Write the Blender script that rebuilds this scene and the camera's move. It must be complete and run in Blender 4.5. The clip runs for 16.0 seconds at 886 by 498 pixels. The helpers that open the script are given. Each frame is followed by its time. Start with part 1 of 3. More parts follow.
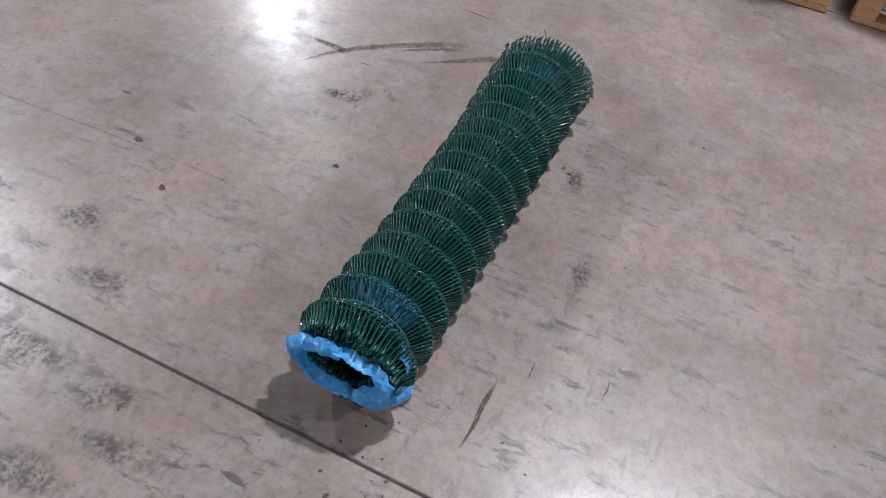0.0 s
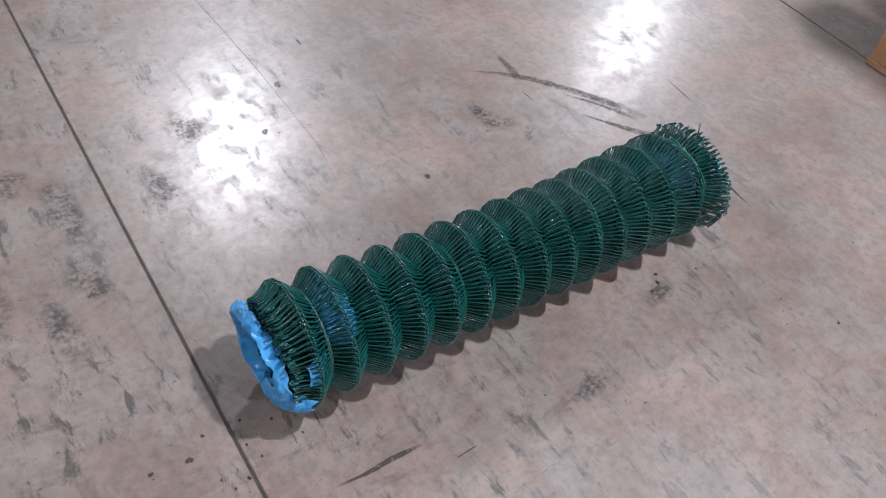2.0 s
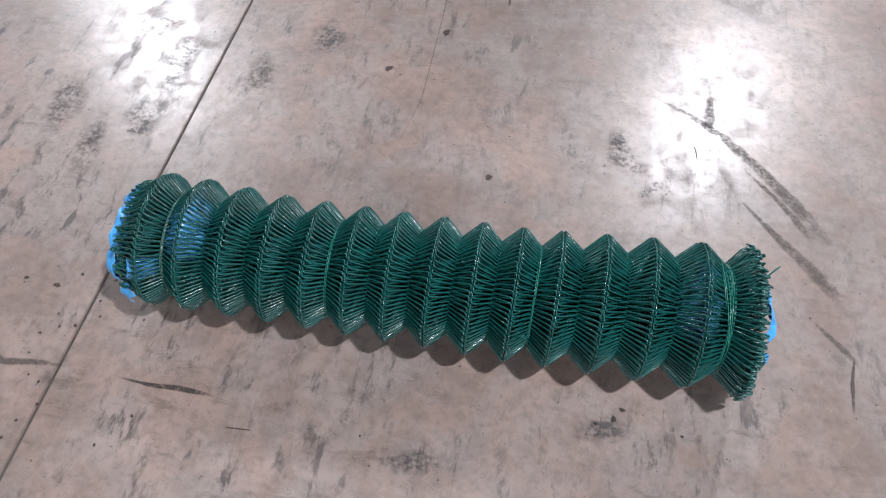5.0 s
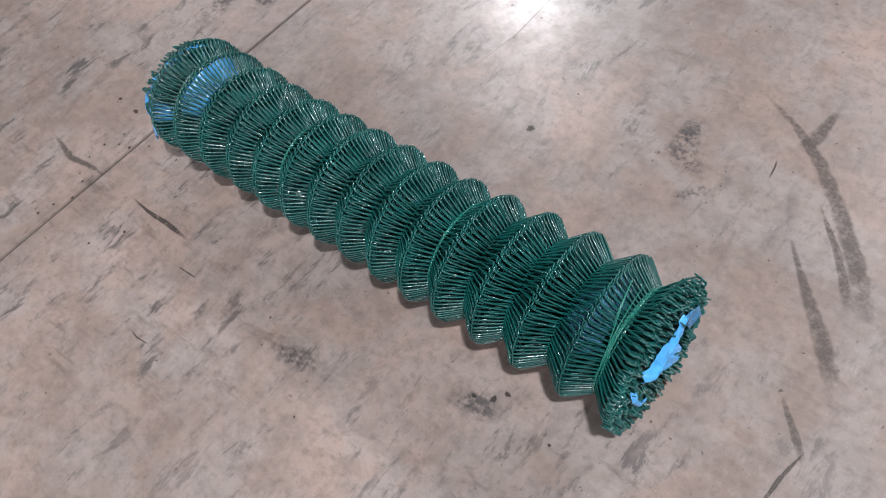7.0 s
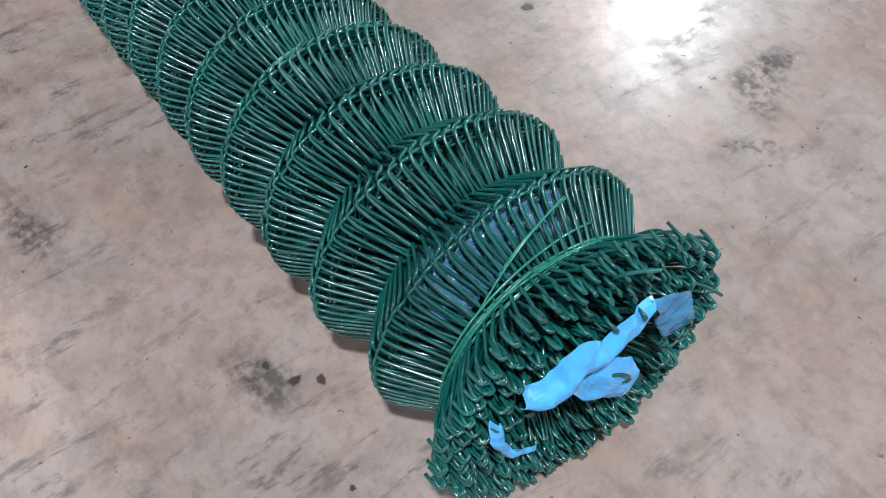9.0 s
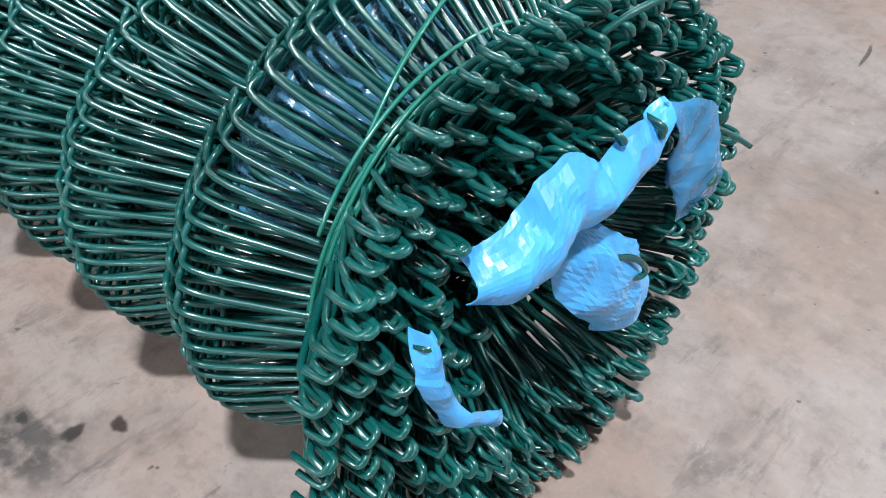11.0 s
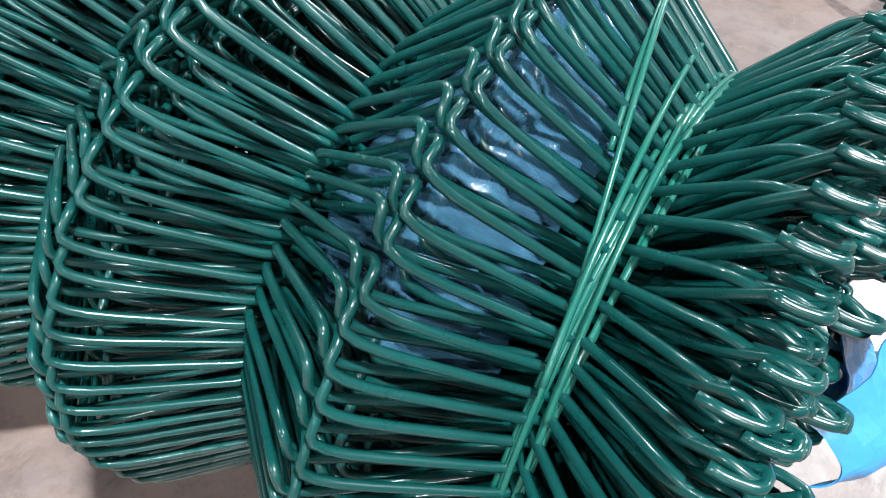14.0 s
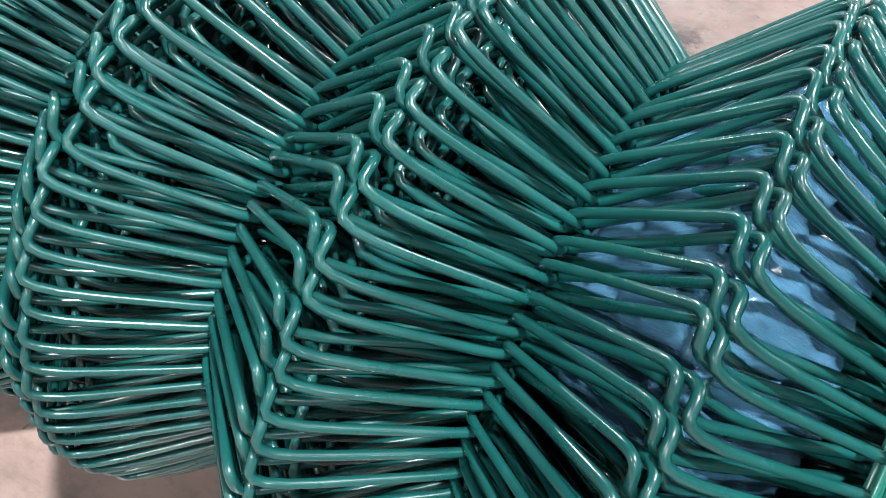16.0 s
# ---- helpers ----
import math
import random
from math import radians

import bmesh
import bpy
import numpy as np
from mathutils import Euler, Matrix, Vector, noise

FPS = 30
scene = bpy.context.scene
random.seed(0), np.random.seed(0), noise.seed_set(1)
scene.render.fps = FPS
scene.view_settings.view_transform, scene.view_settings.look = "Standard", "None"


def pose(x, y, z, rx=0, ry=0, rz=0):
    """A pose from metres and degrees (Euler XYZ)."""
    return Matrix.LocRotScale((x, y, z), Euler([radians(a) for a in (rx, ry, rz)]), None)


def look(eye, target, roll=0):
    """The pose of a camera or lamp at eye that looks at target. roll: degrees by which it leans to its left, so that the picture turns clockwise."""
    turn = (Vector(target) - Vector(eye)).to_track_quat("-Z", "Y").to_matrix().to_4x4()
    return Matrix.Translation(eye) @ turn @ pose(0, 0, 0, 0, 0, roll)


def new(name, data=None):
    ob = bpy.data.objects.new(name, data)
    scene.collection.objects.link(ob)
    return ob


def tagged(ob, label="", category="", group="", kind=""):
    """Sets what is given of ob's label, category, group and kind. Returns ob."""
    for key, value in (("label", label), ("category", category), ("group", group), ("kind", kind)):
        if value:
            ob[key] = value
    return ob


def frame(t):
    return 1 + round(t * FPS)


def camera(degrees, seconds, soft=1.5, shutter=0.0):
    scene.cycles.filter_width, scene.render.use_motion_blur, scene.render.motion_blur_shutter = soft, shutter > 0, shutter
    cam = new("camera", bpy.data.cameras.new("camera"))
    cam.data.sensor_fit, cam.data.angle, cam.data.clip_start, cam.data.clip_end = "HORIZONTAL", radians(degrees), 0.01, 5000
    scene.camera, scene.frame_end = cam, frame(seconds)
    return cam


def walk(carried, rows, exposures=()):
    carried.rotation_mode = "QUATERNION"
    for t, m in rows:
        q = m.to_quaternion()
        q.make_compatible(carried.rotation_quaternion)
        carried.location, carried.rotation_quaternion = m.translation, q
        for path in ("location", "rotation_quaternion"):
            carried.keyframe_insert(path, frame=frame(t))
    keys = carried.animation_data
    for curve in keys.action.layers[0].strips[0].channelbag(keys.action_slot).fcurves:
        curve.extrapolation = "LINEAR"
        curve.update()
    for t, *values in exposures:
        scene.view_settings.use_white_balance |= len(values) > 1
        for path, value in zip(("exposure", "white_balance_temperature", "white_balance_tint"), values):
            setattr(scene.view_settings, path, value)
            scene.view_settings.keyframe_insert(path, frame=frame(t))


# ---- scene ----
cam = camera(57.0, 16.0, soft=1.0)
EXPOSURES = ((0.0, -0.12, 6350, 10), (3.5, 0.08, 6420, 10), (7.0, 0.23, 6600, 8), (8.0, 0.28, 6550, 6), (9.0, 0.40, 6450, 4), (10.2, 0.52, 6400, 3), (12.5, 0.88, 6450, 4),
             (13.5, 0.66, 6450, 6), (14.5, 1.08, 6750, 8), (16.0, 1.22, 6800, 10))
PATH = [
    (0, (-0.841, -0.49, 1.421), (0.501, -0.005, 0.019), 8.4),
    (0.5, (-0.79, -0.599, 1.434), (0.478, 0.056, 0.033), 9.4),
    (1, (-0.693, -0.734, 1.436), (0.49, 0.098, 0.054), 10.8),
    (1.5, (-0.552, -0.807, 1.425), (0.526, 0.134, 0.026), 12.9),
    (2, (-0.398, -0.857, 1.43), (0.55, 0.158, -0.009), 13.3),
    (2.5, (-0.228, -0.923, 1.435), (0.577, 0.169, -0.035), 12.8),
    (3, (-0.04, -0.979, 1.435), (0.601, 0.185, -0.06), 12.0),
    (3.5, (0.139, -0.967, 1.427), (0.598, 0.219, -0.117), 10.6),
    (4, (0.317, -0.962, 1.429), (0.608, 0.236, -0.146), 9.3),
    (4.5, (0.519, -0.958, 1.434), (0.616, 0.26, -0.149), 7.3),
    (4.7, (0.606, -0.941, 1.434), (0.598, 0.27, -0.158), 5.6),
    (6.8, (1.358, -0.61, 1.412), (0.525, 0.176, -0.227), -10.9),
    (7, (1.405, -0.581, 1.389), (0.554, 0.145, -0.27), -12.3),
    (7.5, (1.534, -0.47, 1.29), (0.624, 0.165, -0.374), -11.7),
    (8, (1.546, -0.339, 1.106), (0.577, 0.271, -0.533), -7.4),
    (8.5, (1.442, -0.277, 0.895), (0.428, 0.332, -0.717), -5.1),
    (9, (1.398, -0.248, 0.732), (0.378, 0.386, -0.866), -4.3),
    (9.5, (1.398, -0.227, 0.593), (0.331, 0.458, -0.954), -3.3),
    (10, (1.361, -0.221, 0.505), (0.305, 0.578, -0.994), -2.2),
    (10.2, (1.353, -0.221, 0.47), (0.307, 0.642, -0.999), -2.0),
    (12.3, (1.317, -0.222, 0.376), (0.221, 0.93, -0.836), -1.9),
    (12.5, (1.303, -0.225, 0.379), (0.226, 0.931, -0.847), -1.4),
    (13, (1.251, -0.212, 0.363), (0.28, 0.987, -0.91), 1.2),
    (13.5, (1.212, -0.207, 0.35), (0.392, 1.077, -0.946), 5.0),
    (14, (1.17, -0.215, 0.356), (0.5, 1.094, -1.0), 6.8),
    (14.5, (1.143, -0.224, 0.351), (0.531, 1.138, -0.98), 8.2),
    (15, (1.123, -0.229, 0.343), (0.517, 1.141, -0.982), 8.5),
    (15.5, (1.106, -0.229, 0.341), (0.499, 1.151, -0.973), 8.8),
    (16, (1.088, -0.226, 0.343), (0.441, 1.157, -0.949), 8.2),
]
walk(cam, [(t, look(eye, target, roll)) for t, eye, target, roll in PATH], EXPOSURES)

# ---- world and lamps ----
world = bpy.data.worlds.new("hall_air")
scene.world = world
world.use_nodes = True
world.node_tree.nodes["Background"].inputs[0].default_value = (0.75, 0.86, 1.0, 1)
world.node_tree.nodes["Background"].inputs[1].default_value = 0.01
LAMP_POWER = 520.0
LAMP_HEIGHT = 6.0
LAMPS = ((-11.9, 7.2), (-4.5, 7.2), (2.9, 7.2), (10.3, 7.2), (2.8, -1.1), (10.3, -3.6), (-4.5, -8.2), (2.9, -8.2), (10.3, -8.2))


# ---- small tools ----
def fast_mesh(name, verts, faces, smooth=True):
    """A mesh from an n x 3 array and an m x k array of faces."""
    verts, faces = np.asarray(verts, np.float32), np.asarray(faces, np.int32)
    me = bpy.data.meshes.new(name)
    me.vertices.add(len(verts))
    me.vertices.foreach_set("co", verts.ravel())
    me.loops.add(faces.size)
    me.loops.foreach_set("vertex_index", faces.ravel())
    me.polygons.add(len(faces))
    me.polygons.foreach_set("loop_start", np.arange(0, faces.size, faces.shape[1], dtype=np.int32))
    me.polygons.foreach_set("use_smooth", np.full(len(faces), smooth))
    me.update(calc_edges=True)
    me.validate()
    return me


def put_mesh(name, me, material, parent=None, label=""):
    ob = new(name, me)
    if material and not me.materials:
        me.materials.append(material)
    if parent:
        ob.parent = parent
    return tagged(ob, label=label)


def part(name, bm, material, parent=None, label="", smooth=False):
    me = bpy.data.meshes.new(name)
    bm.normal_update()
    for f in bm.faces:
        f.smooth = smooth
    bm.to_mesh(me)
    bm.free()
    return put_mesh(name, me, material, parent, label)


def box(bm, x0, x1, y0, y1, z0, z1, bevel=0.0):
    made = bmesh.ops.create_cube(bm, size=1)["verts"]
    bmesh.ops.scale(bm, vec=(x1 - x0, y1 - y0, z1 - z0), verts=made)
    bmesh.ops.translate(bm, vec=((x0 + x1) / 2, (y0 + y1) / 2, (z0 + z1) / 2), verts=made)
    if bevel:
        edges = {e for v in made for e in v.link_edges}
        bmesh.ops.bevel(bm, geom=list(edges), offset=bevel, segments=2, affect="EDGES", profile=0.6)
    return bm


def tubes(paths, radius, sides):
    """Tubes along paths (W x N x 3): vertices W x (N * sides) x 3 and the faces of one tube, with closed ends."""
    W, N, _ = paths.shape
    tan = np.gradient(paths, axis=1)
    tan /= np.linalg.norm(tan, axis=2, keepdims=True) + 1e-12
    nor = np.cross(tan[:, 0], np.array([0.31, 0.52, 0.79]))
    nor /= np.linalg.norm(nor, axis=1, keepdims=True)
    ring = np.linspace(0, 2 * np.pi, sides, endpoint=False)
    ca, sa = np.cos(ring)[None, :, None], np.sin(ring)[None, :, None]
    out = np.empty((W, N, sides, 3))
    for i in range(N):
        nor = nor - tan[:, i] * np.sum(nor * tan[:, i], axis=1, keepdims=True)
        nor /= np.linalg.norm(nor, axis=1, keepdims=True) + 1e-12
        bi = np.cross(tan[:, i], nor)
        out[:, i] = paths[:, i, None] + radius * (nor[:, None] * ca + bi[:, None] * sa)
    i, j = np.meshgrid(np.arange(N - 1), np.arange(sides), indexing="ij")
    k = (j + 1) % sides
    faces = np.stack([i * sides + j, i * sides + k, (i + 1) * sides + k, (i + 1) * sides + j], -1).reshape(-1, 4)
    caps = []
    for base in (0, (N - 1) * sides):
        for q in range(1, sides - 2, 2):
            quad = [base, base + q, base + q + 1, base + q + 2]
            caps.append(quad if base else quad[::-1])
    if sides % 2 == 0:
        faces = np.vstack([faces, np.array(caps)])
    return out.reshape(W, N * sides, 3), faces


# ---- materials ----
def material(name):
    m = bpy.data.materials.new(name)
    m.use_nodes = True
    nt = m.node_tree
    return m, nt, nt.nodes["Principled BSDF"]


def node(nt, kind, **values):
    n = nt.nodes.new(kind)
    for key, value in values.items():
        if key in n.inputs.keys():
            n.inputs[key].default_value = value
    return n


def noise_tex(nt, coords, scale, detail=4.0, rough=0.55, stretch=None, distortion=0.0):
    src = coords
    if stretch:
        mp = node(nt, "ShaderNodeMapping", Scale=stretch)
        nt.links.new(coords, mp.inputs["Vector"])
        src = mp.outputs[0]
    n = node(nt, "ShaderNodeTexNoise", Scale=scale, Detail=detail, Roughness=rough, Distortion=distortion)
    nt.links.new(src, n.inputs["Vector"])
    return n.outputs["Fac"]


def ramp(nt, fac, *stops):
    r = nt.nodes.new("ShaderNodeValToRGB")
    while len(r.color_ramp.elements) < len(stops):
        r.color_ramp.elements.new(0.5)
    for e, (p, c) in zip(r.color_ramp.elements, stops):
        e.position = p
        e.color = (*c, 1) if isinstance(c, tuple) else (c, c, c, 1)
    nt.links.new(fac, r.inputs[0])
    return r.outputs[0]


def mix(nt, fac, a, b, mode="MIX"):
    n = nt.nodes.new("ShaderNodeMix")
    n.data_type, n.blend_type = "RGBA", mode
    for sock, v in ((n.inputs[0], fac), (n.inputs[6], a), (n.inputs[7], b)):
        if hasattr(v, "links"):
            nt.links.new(v, sock)
        elif isinstance(v, tuple):
            sock.default_value = (*v, 1)
        else:
            sock.default_value = v
    return n.outputs[2]


def times(nt, a, b, op="MULTIPLY"):
    n = nt.nodes.new("ShaderNodeMath")
    n.operation = op
    n.use_clamp = True
    for sock, v in zip(n.inputs, (a, b)):
        if hasattr(v, "links"):
            nt.links.new(v, sock)
        else:
            sock.default_value = v
    return n.outputs[0]


def bump(nt, height, strength, distance, bsdf):
    b = node(nt, "ShaderNodeBump", Strength=strength, Distance=distance)
    nt.links.new(height, b.inputs["Height"])
    nt.links.new(b.outputs[0], bsdf.inputs["Normal"])


def coords_of(nt, which="Object"):
    return nt.nodes.new("ShaderNodeTexCoord").outputs[which]


def concrete_material():
    m, nt, b = material("polished_concrete")
    co = coords_of(nt)
    cloud = noise_tex(nt, co, 1.6, 6, 0.62)
    blot = noise_tex(nt, co, 5.5, 8, 0.68, distortion=0.5)
    mott = noise_tex(nt, co, 16, 8, 0.72, distortion=0.3)
    fine = noise_tex(nt, co, 48, 6, 0.72)
    grit = noise_tex(nt, co, 260, 2, 0.5)
    streak = noise_tex(nt, co, 7, 9, 0.76, stretch=(3.6, 1.0, 1), distortion=0.3)
    streak2 = noise_tex(nt, co, 6, 9, 0.76, stretch=(1.0, 3.2, 1), distortion=0.3)
    slant = node(nt, "ShaderNodeMapping", Rotation=(0, 0, 0.9), Scale=(4.5, 0.9, 1))
    nt.links.new(co, slant.inputs["Vector"])
    rubbed = noise_tex(nt, slant.outputs[0], 5, 9, 0.75)
    zone = noise_tex(nt, co, 1.2, 3, 0.55)
    sep = nt.nodes.new("ShaderNodeSeparateXYZ")
    nt.links.new(co, sep.inputs[0])
    along = node(nt, "ShaderNodeMapRange")
    for sock, v in zip(along.inputs[1:5], (-0.6, 1.4, 0.62, 0.22)):
        sock.default_value = v
    nt.links.new(sep.outputs["X"], along.inputs[0])
    lane = ramp(nt, mix(nt, 0.55, along.outputs[0], zone), (0.34, 0.22), (0.54, 1.0))
    zone_a = times(nt, ramp(nt, zone, (0.44, 0.1), (0.56, 1.0)), lane)
    zone_b = times(nt, ramp(nt, zone, (0.42, 1.0), (0.54, 0.1)), lane)
    col = ramp(nt, cloud, (0.36, (0.163, 0.122, 0.105)), (0.5, (0.216, 0.159, 0.136)), (0.62, (0.276, 0.200, 0.171)))
    col = mix(nt, ramp(nt, blot, (0.42, 0.0), (0.58, 0.8)), col, mix(nt, 0.6, col, (0.235, 0.215, 0.205)))
    col = mix(nt, times(nt, ramp(nt, mott, (0.44, 0.0), (0.60, 1.0)), 0.42), col, (0.118, 0.088, 0.077))
    col = mix(nt, times(nt, ramp(nt, fine, (0.50, 0.0), (0.64, 1.0)), 0.40), col, (0.095, 0.073, 0.065))
    col = mix(nt, times(nt, ramp(nt, fine, (0.34, 1.0), (0.44, 0.0)), 0.30), col, (0.29, 0.245, 0.22))
    dirt = times(nt, ramp(nt, streak, (0.535, 0.0), (0.60, 1.0)), ramp(nt, blot, (0.43, 0.0), (0.56, 1.0)))
    col = mix(nt, times(nt, times(nt, dirt, lane), 0.85), col, (0.046, 0.039, 0.038))
    col = mix(nt, times(nt, times(nt, ramp(nt, streak2, (0.56, 0.0), (0.64, 1.0)), zone_a), 0.55), col, (0.075, 0.056, 0.048))
    col = mix(nt, times(nt, times(nt, ramp(nt, rubbed, (0.55, 0.0), (0.63, 1.0)), zone_b), 0.55), col, (0.072, 0.058, 0.053))
    speck = noise_tex(nt, co, 55, 3, 0.6)
    col = mix(nt, times(nt, ramp(nt, speck, (0.685, 0.0), (0.72, 1.0)), 0.75), col, (0.03, 0.024, 0.022))
    nt.links.new(col, b.inputs["Base Color"])
    rough = ramp(nt, mix(nt, 0.5, blot, mott), (0.38, 0.31), (0.52, 0.38), (0.64, 0.54))
    nt.links.new(rough, b.inputs["Roughness"])
    b.inputs["Specular IOR Level"].default_value = 0.48
    polish = ramp(nt, mix(nt, 0.5, streak, mix(nt, 0.5, mott, fine)), (0.42, 0.62), (0.50, 0.30), (0.57, 0.03))
    nt.links.new(polish, b.inputs["Coat Weight"])
    nt.links.new(ramp(nt, mott, (0.35, 0.15), (0.65, 0.30)), b.inputs["Coat Roughness"])
    h = mix(nt, 0.3, fine, grit)
    bump(nt, h, 0.14, 0.002, b)
    return m


def mark_material(name, colour, strength, breakup=(0.40, 0.62), scale=34.0, rough=0.6):
    """A stain or rubbed mark whose edge is broken up by the floor's grain."""
    m, nt, b = material(name)
    co = coords_of(nt)
    at = nt.nodes.new("ShaderNodeAttribute")
    at.attribute_name = "cover"
    n1 = noise_tex(nt, co, scale, 6, 0.68)
    n2 = noise_tex(nt, co, scale * 4, 3, 0.6)
    n = mix(nt, 0.35, n1, n2)
    a = times(nt, at.outputs["Fac"], ramp(nt, n, (breakup[0], 0.0), (breakup[1], 1.0)))
    a = times(nt, a, strength)
    nt.links.new(a, b.inputs["Alpha"])
    nt.links.new(mix(nt, n2, tuple(c * 0.7 for c in colour), tuple(c * 1.3 for c in colour)), b.inputs["Base Color"])
    b.inputs["Roughness"].default_value = rough
    return m


def coated_wire_material(name, low, high, rough=0.3):
    m, nt, b = material(name)
    co = coords_of(nt)
    info = nt.nodes.new("ShaderNodeObjectInfo")
    isl = nt.nodes.new("ShaderNodeNewGeometry")
    cloud = noise_tex(nt, co, 18, 3, 0.6)
    grain = noise_tex(nt, co, 700, 2, 0.5)
    col = mix(nt, ramp(nt, cloud, (0.3, 0.0), (0.7, 1.0)), low, high)
    col = mix(nt, times(nt, info.outputs["Random"], 0.25), col, tuple(c * 0.75 for c in low))
    dust = noise_tex(nt, co, 60, 5, 0.7)
    col = mix(nt, times(nt, ramp(nt, dust, (0.58, 0.0), (0.8, 1.0)), 0.18), col, (0.04, 0.12, 0.105))
    nt.links.new(col, b.inputs["Base Color"])
    nt.links.new(ramp(nt, dust, (0.3, rough - 0.07), (0.75, rough + 0.12)), b.inputs["Roughness"])
    b.inputs["Specular IOR Level"].default_value = 0.35
    b.inputs["Coat Weight"].default_value = 0.65
    b.inputs["Coat Roughness"].default_value = 0.14
    bump(nt, mix(nt, 0.4, dust, grain), 0.08, 0.0006, b)
    return m


def film_material(name, colour, alpha=1.0, rough=0.3):
    m, nt, b = material(name)
    co = coords_of(nt)
    n = noise_tex(nt, co, 30, 4, 0.6)
    nt.links.new(mix(nt, ramp(nt, n, (0.3, 0.0), (0.7, 1.0)), tuple(c * 0.8 for c in colour), tuple(min(1, c * 1.2) for c in colour)), b.inputs["Base Color"])
    b.inputs["Roughness"].default_value = rough
    b.inputs["Alpha"].default_value = alpha
    b.inputs["Subsurface Weight"].default_value = 0.15
    b.inputs["Subsurface Radius"].default_value = (0.004, 0.008, 0.012)
    bump(nt, noise_tex(nt, co, 120, 5, 0.65), 0.25, 0.002, b)
    return m


def wood_material():
    m, nt, b = material("pallet_softwood")
    co = coords_of(nt)
    grain = noise_tex(nt, co, 16, 6, 0.65, stretch=(6, 0.8, 6), distortion=0.6)
    blot = noise_tex(nt, co, 5, 4, 0.6)
    col = ramp(nt, grain, (0.3, (0.46, 0.24, 0.115)), (0.6, (0.60, 0.34, 0.175)), (0.8, (0.66, 0.40, 0.22)))
    col = mix(nt, times(nt, ramp(nt, blot, (0.5, 0.0), (0.75, 1.0)), 0.4), col, (0.26, 0.14, 0.08))
    nt.links.new(col, b.inputs["Base Color"])
    b.inputs["Roughness"].default_value = 0.75
    bump(nt, grain, 0.3, 0.002, b)
    return m


def plain_material(name, a, c, rough, metal=0.0, scale=4.0):
    m, nt, b = material(name)
    co = coords_of(nt)
    n = noise_tex(nt, co, scale, 5, 0.6)
    nt.links.new(mix(nt, ramp(nt, n, (0.3, 0.0), (0.7, 1.0)), a, c), b.inputs["Base Color"])
    b.inputs["Roughness"].default_value = rough
    b.inputs["Metallic"].default_value = metal
    bump(nt, noise_tex(nt, co, scale * 12, 4, 0.6), 0.1, 0.003, b)
    return m


CONCRETE = concrete_material()
GREEN = coated_wire_material("green_coated_wire", (0.002, 0.043, 0.039), (0.005, 0.085, 0.077), 0.30)
STRAND = coated_wire_material("green_tie_strand", (0.006, 0.10, 0.072), (0.014, 0.155, 0.12), rough=0.36)
DULL = coated_wire_material("dull_tie_wire", (0.03, 0.075, 0.062), (0.06, 0.12, 0.10), rough=0.42)
BLUE = film_material("blue_plastic_film", (0.06, 0.30, 0.62))
THIN = film_material("thin_blue_film", (0.08, 0.23, 0.36), alpha=0.34, rough=0.17)
VEIL = film_material("blue_film_veil", (0.06, 0.26, 0.50), alpha=0.62, rough=0.25)
CLEAR = film_material("stretch_film", (0.50, 0.56, 0.66), alpha=0.26, rough=0.14)
WOOD = wood_material()
STEEL = plain_material("galvanised_wire", (0.24, 0.26, 0.29), (0.38, 0.41, 0.45), 0.42, 0.7, 30)
JOINT = plain_material("joint_dirt", (0.045, 0.036, 0.032), (0.08, 0.066, 0.058), 0.9, 0, 30)
WALL = plain_material("hall_cladding", (0.12, 0.125, 0.135), (0.17, 0.175, 0.185), 0.6, 0, 1.5)
ROOF = plain_material("hall_roof_sheet", (0.05, 0.052, 0.056), (0.08, 0.082, 0.088), 0.6, 0, 1.5)
HOUSING = plain_material("lamp_housing", (0.5, 0.5, 0.5), (0.6, 0.6, 0.6), 0.4, 0, 6)
RUBBER = mark_material("rubbed_dirt", (0.078, 0.060, 0.052), 0.80, (0.26, 0.58), 24)
SCRATCH = mark_material("dark_scratch", (0.045, 0.034, 0.030), 0.95, (0.30, 0.50), 60)
OIL = mark_material("oil_drop", (0.045, 0.032, 0.028), 0.80, (0.10, 0.40), 60, 0.4)
GREY = mark_material("grey_smudge", (0.045, 0.042, 0.043), 0.58, (0.43, 0.60), 22)
CRACK = mark_material("hairline_crack", (0.06, 0.047, 0.042), 0.38, (0.34, 0.50), 50)


# ---- hall ----
X0, X1, Y0, Y1, HIGH = -17.0, 15.0, -12.0, 12.5, 6.9
floor = tagged(new("floor"), "worn pinkish-grey polished concrete warehouse floor with saw-cut joints", "floor", kind="structure")
JOINTS = (-5.32, -2.71, -0.100, 2.510, 5.12)
edges_x = [X0, *JOINTS, X1]
for a, c in zip(edges_x[:-1], edges_x[1:]):
    bm = bmesh.new()
    box(bm, a + 0.0032, c - 0.0032, Y0, Y1, -0.12, 0.0)
    top = [e for e in bm.edges if all(v.co.z > -0.01 for v in e.verts)]
    bmesh.ops.bevel(bm, geom=top, offset=0.0018, segments=2, affect="EDGES")
    part("slab", bm, CONCRETE, floor)
for x in JOINTS:
    bm = bmesh.new()
    box(bm, x - 0.0031, x + 0.0031, Y0, Y1, -0.12, -0.004)
    part("joint_filler", bm, JOINT, floor, "dark dirt packed in a saw-cut joint")
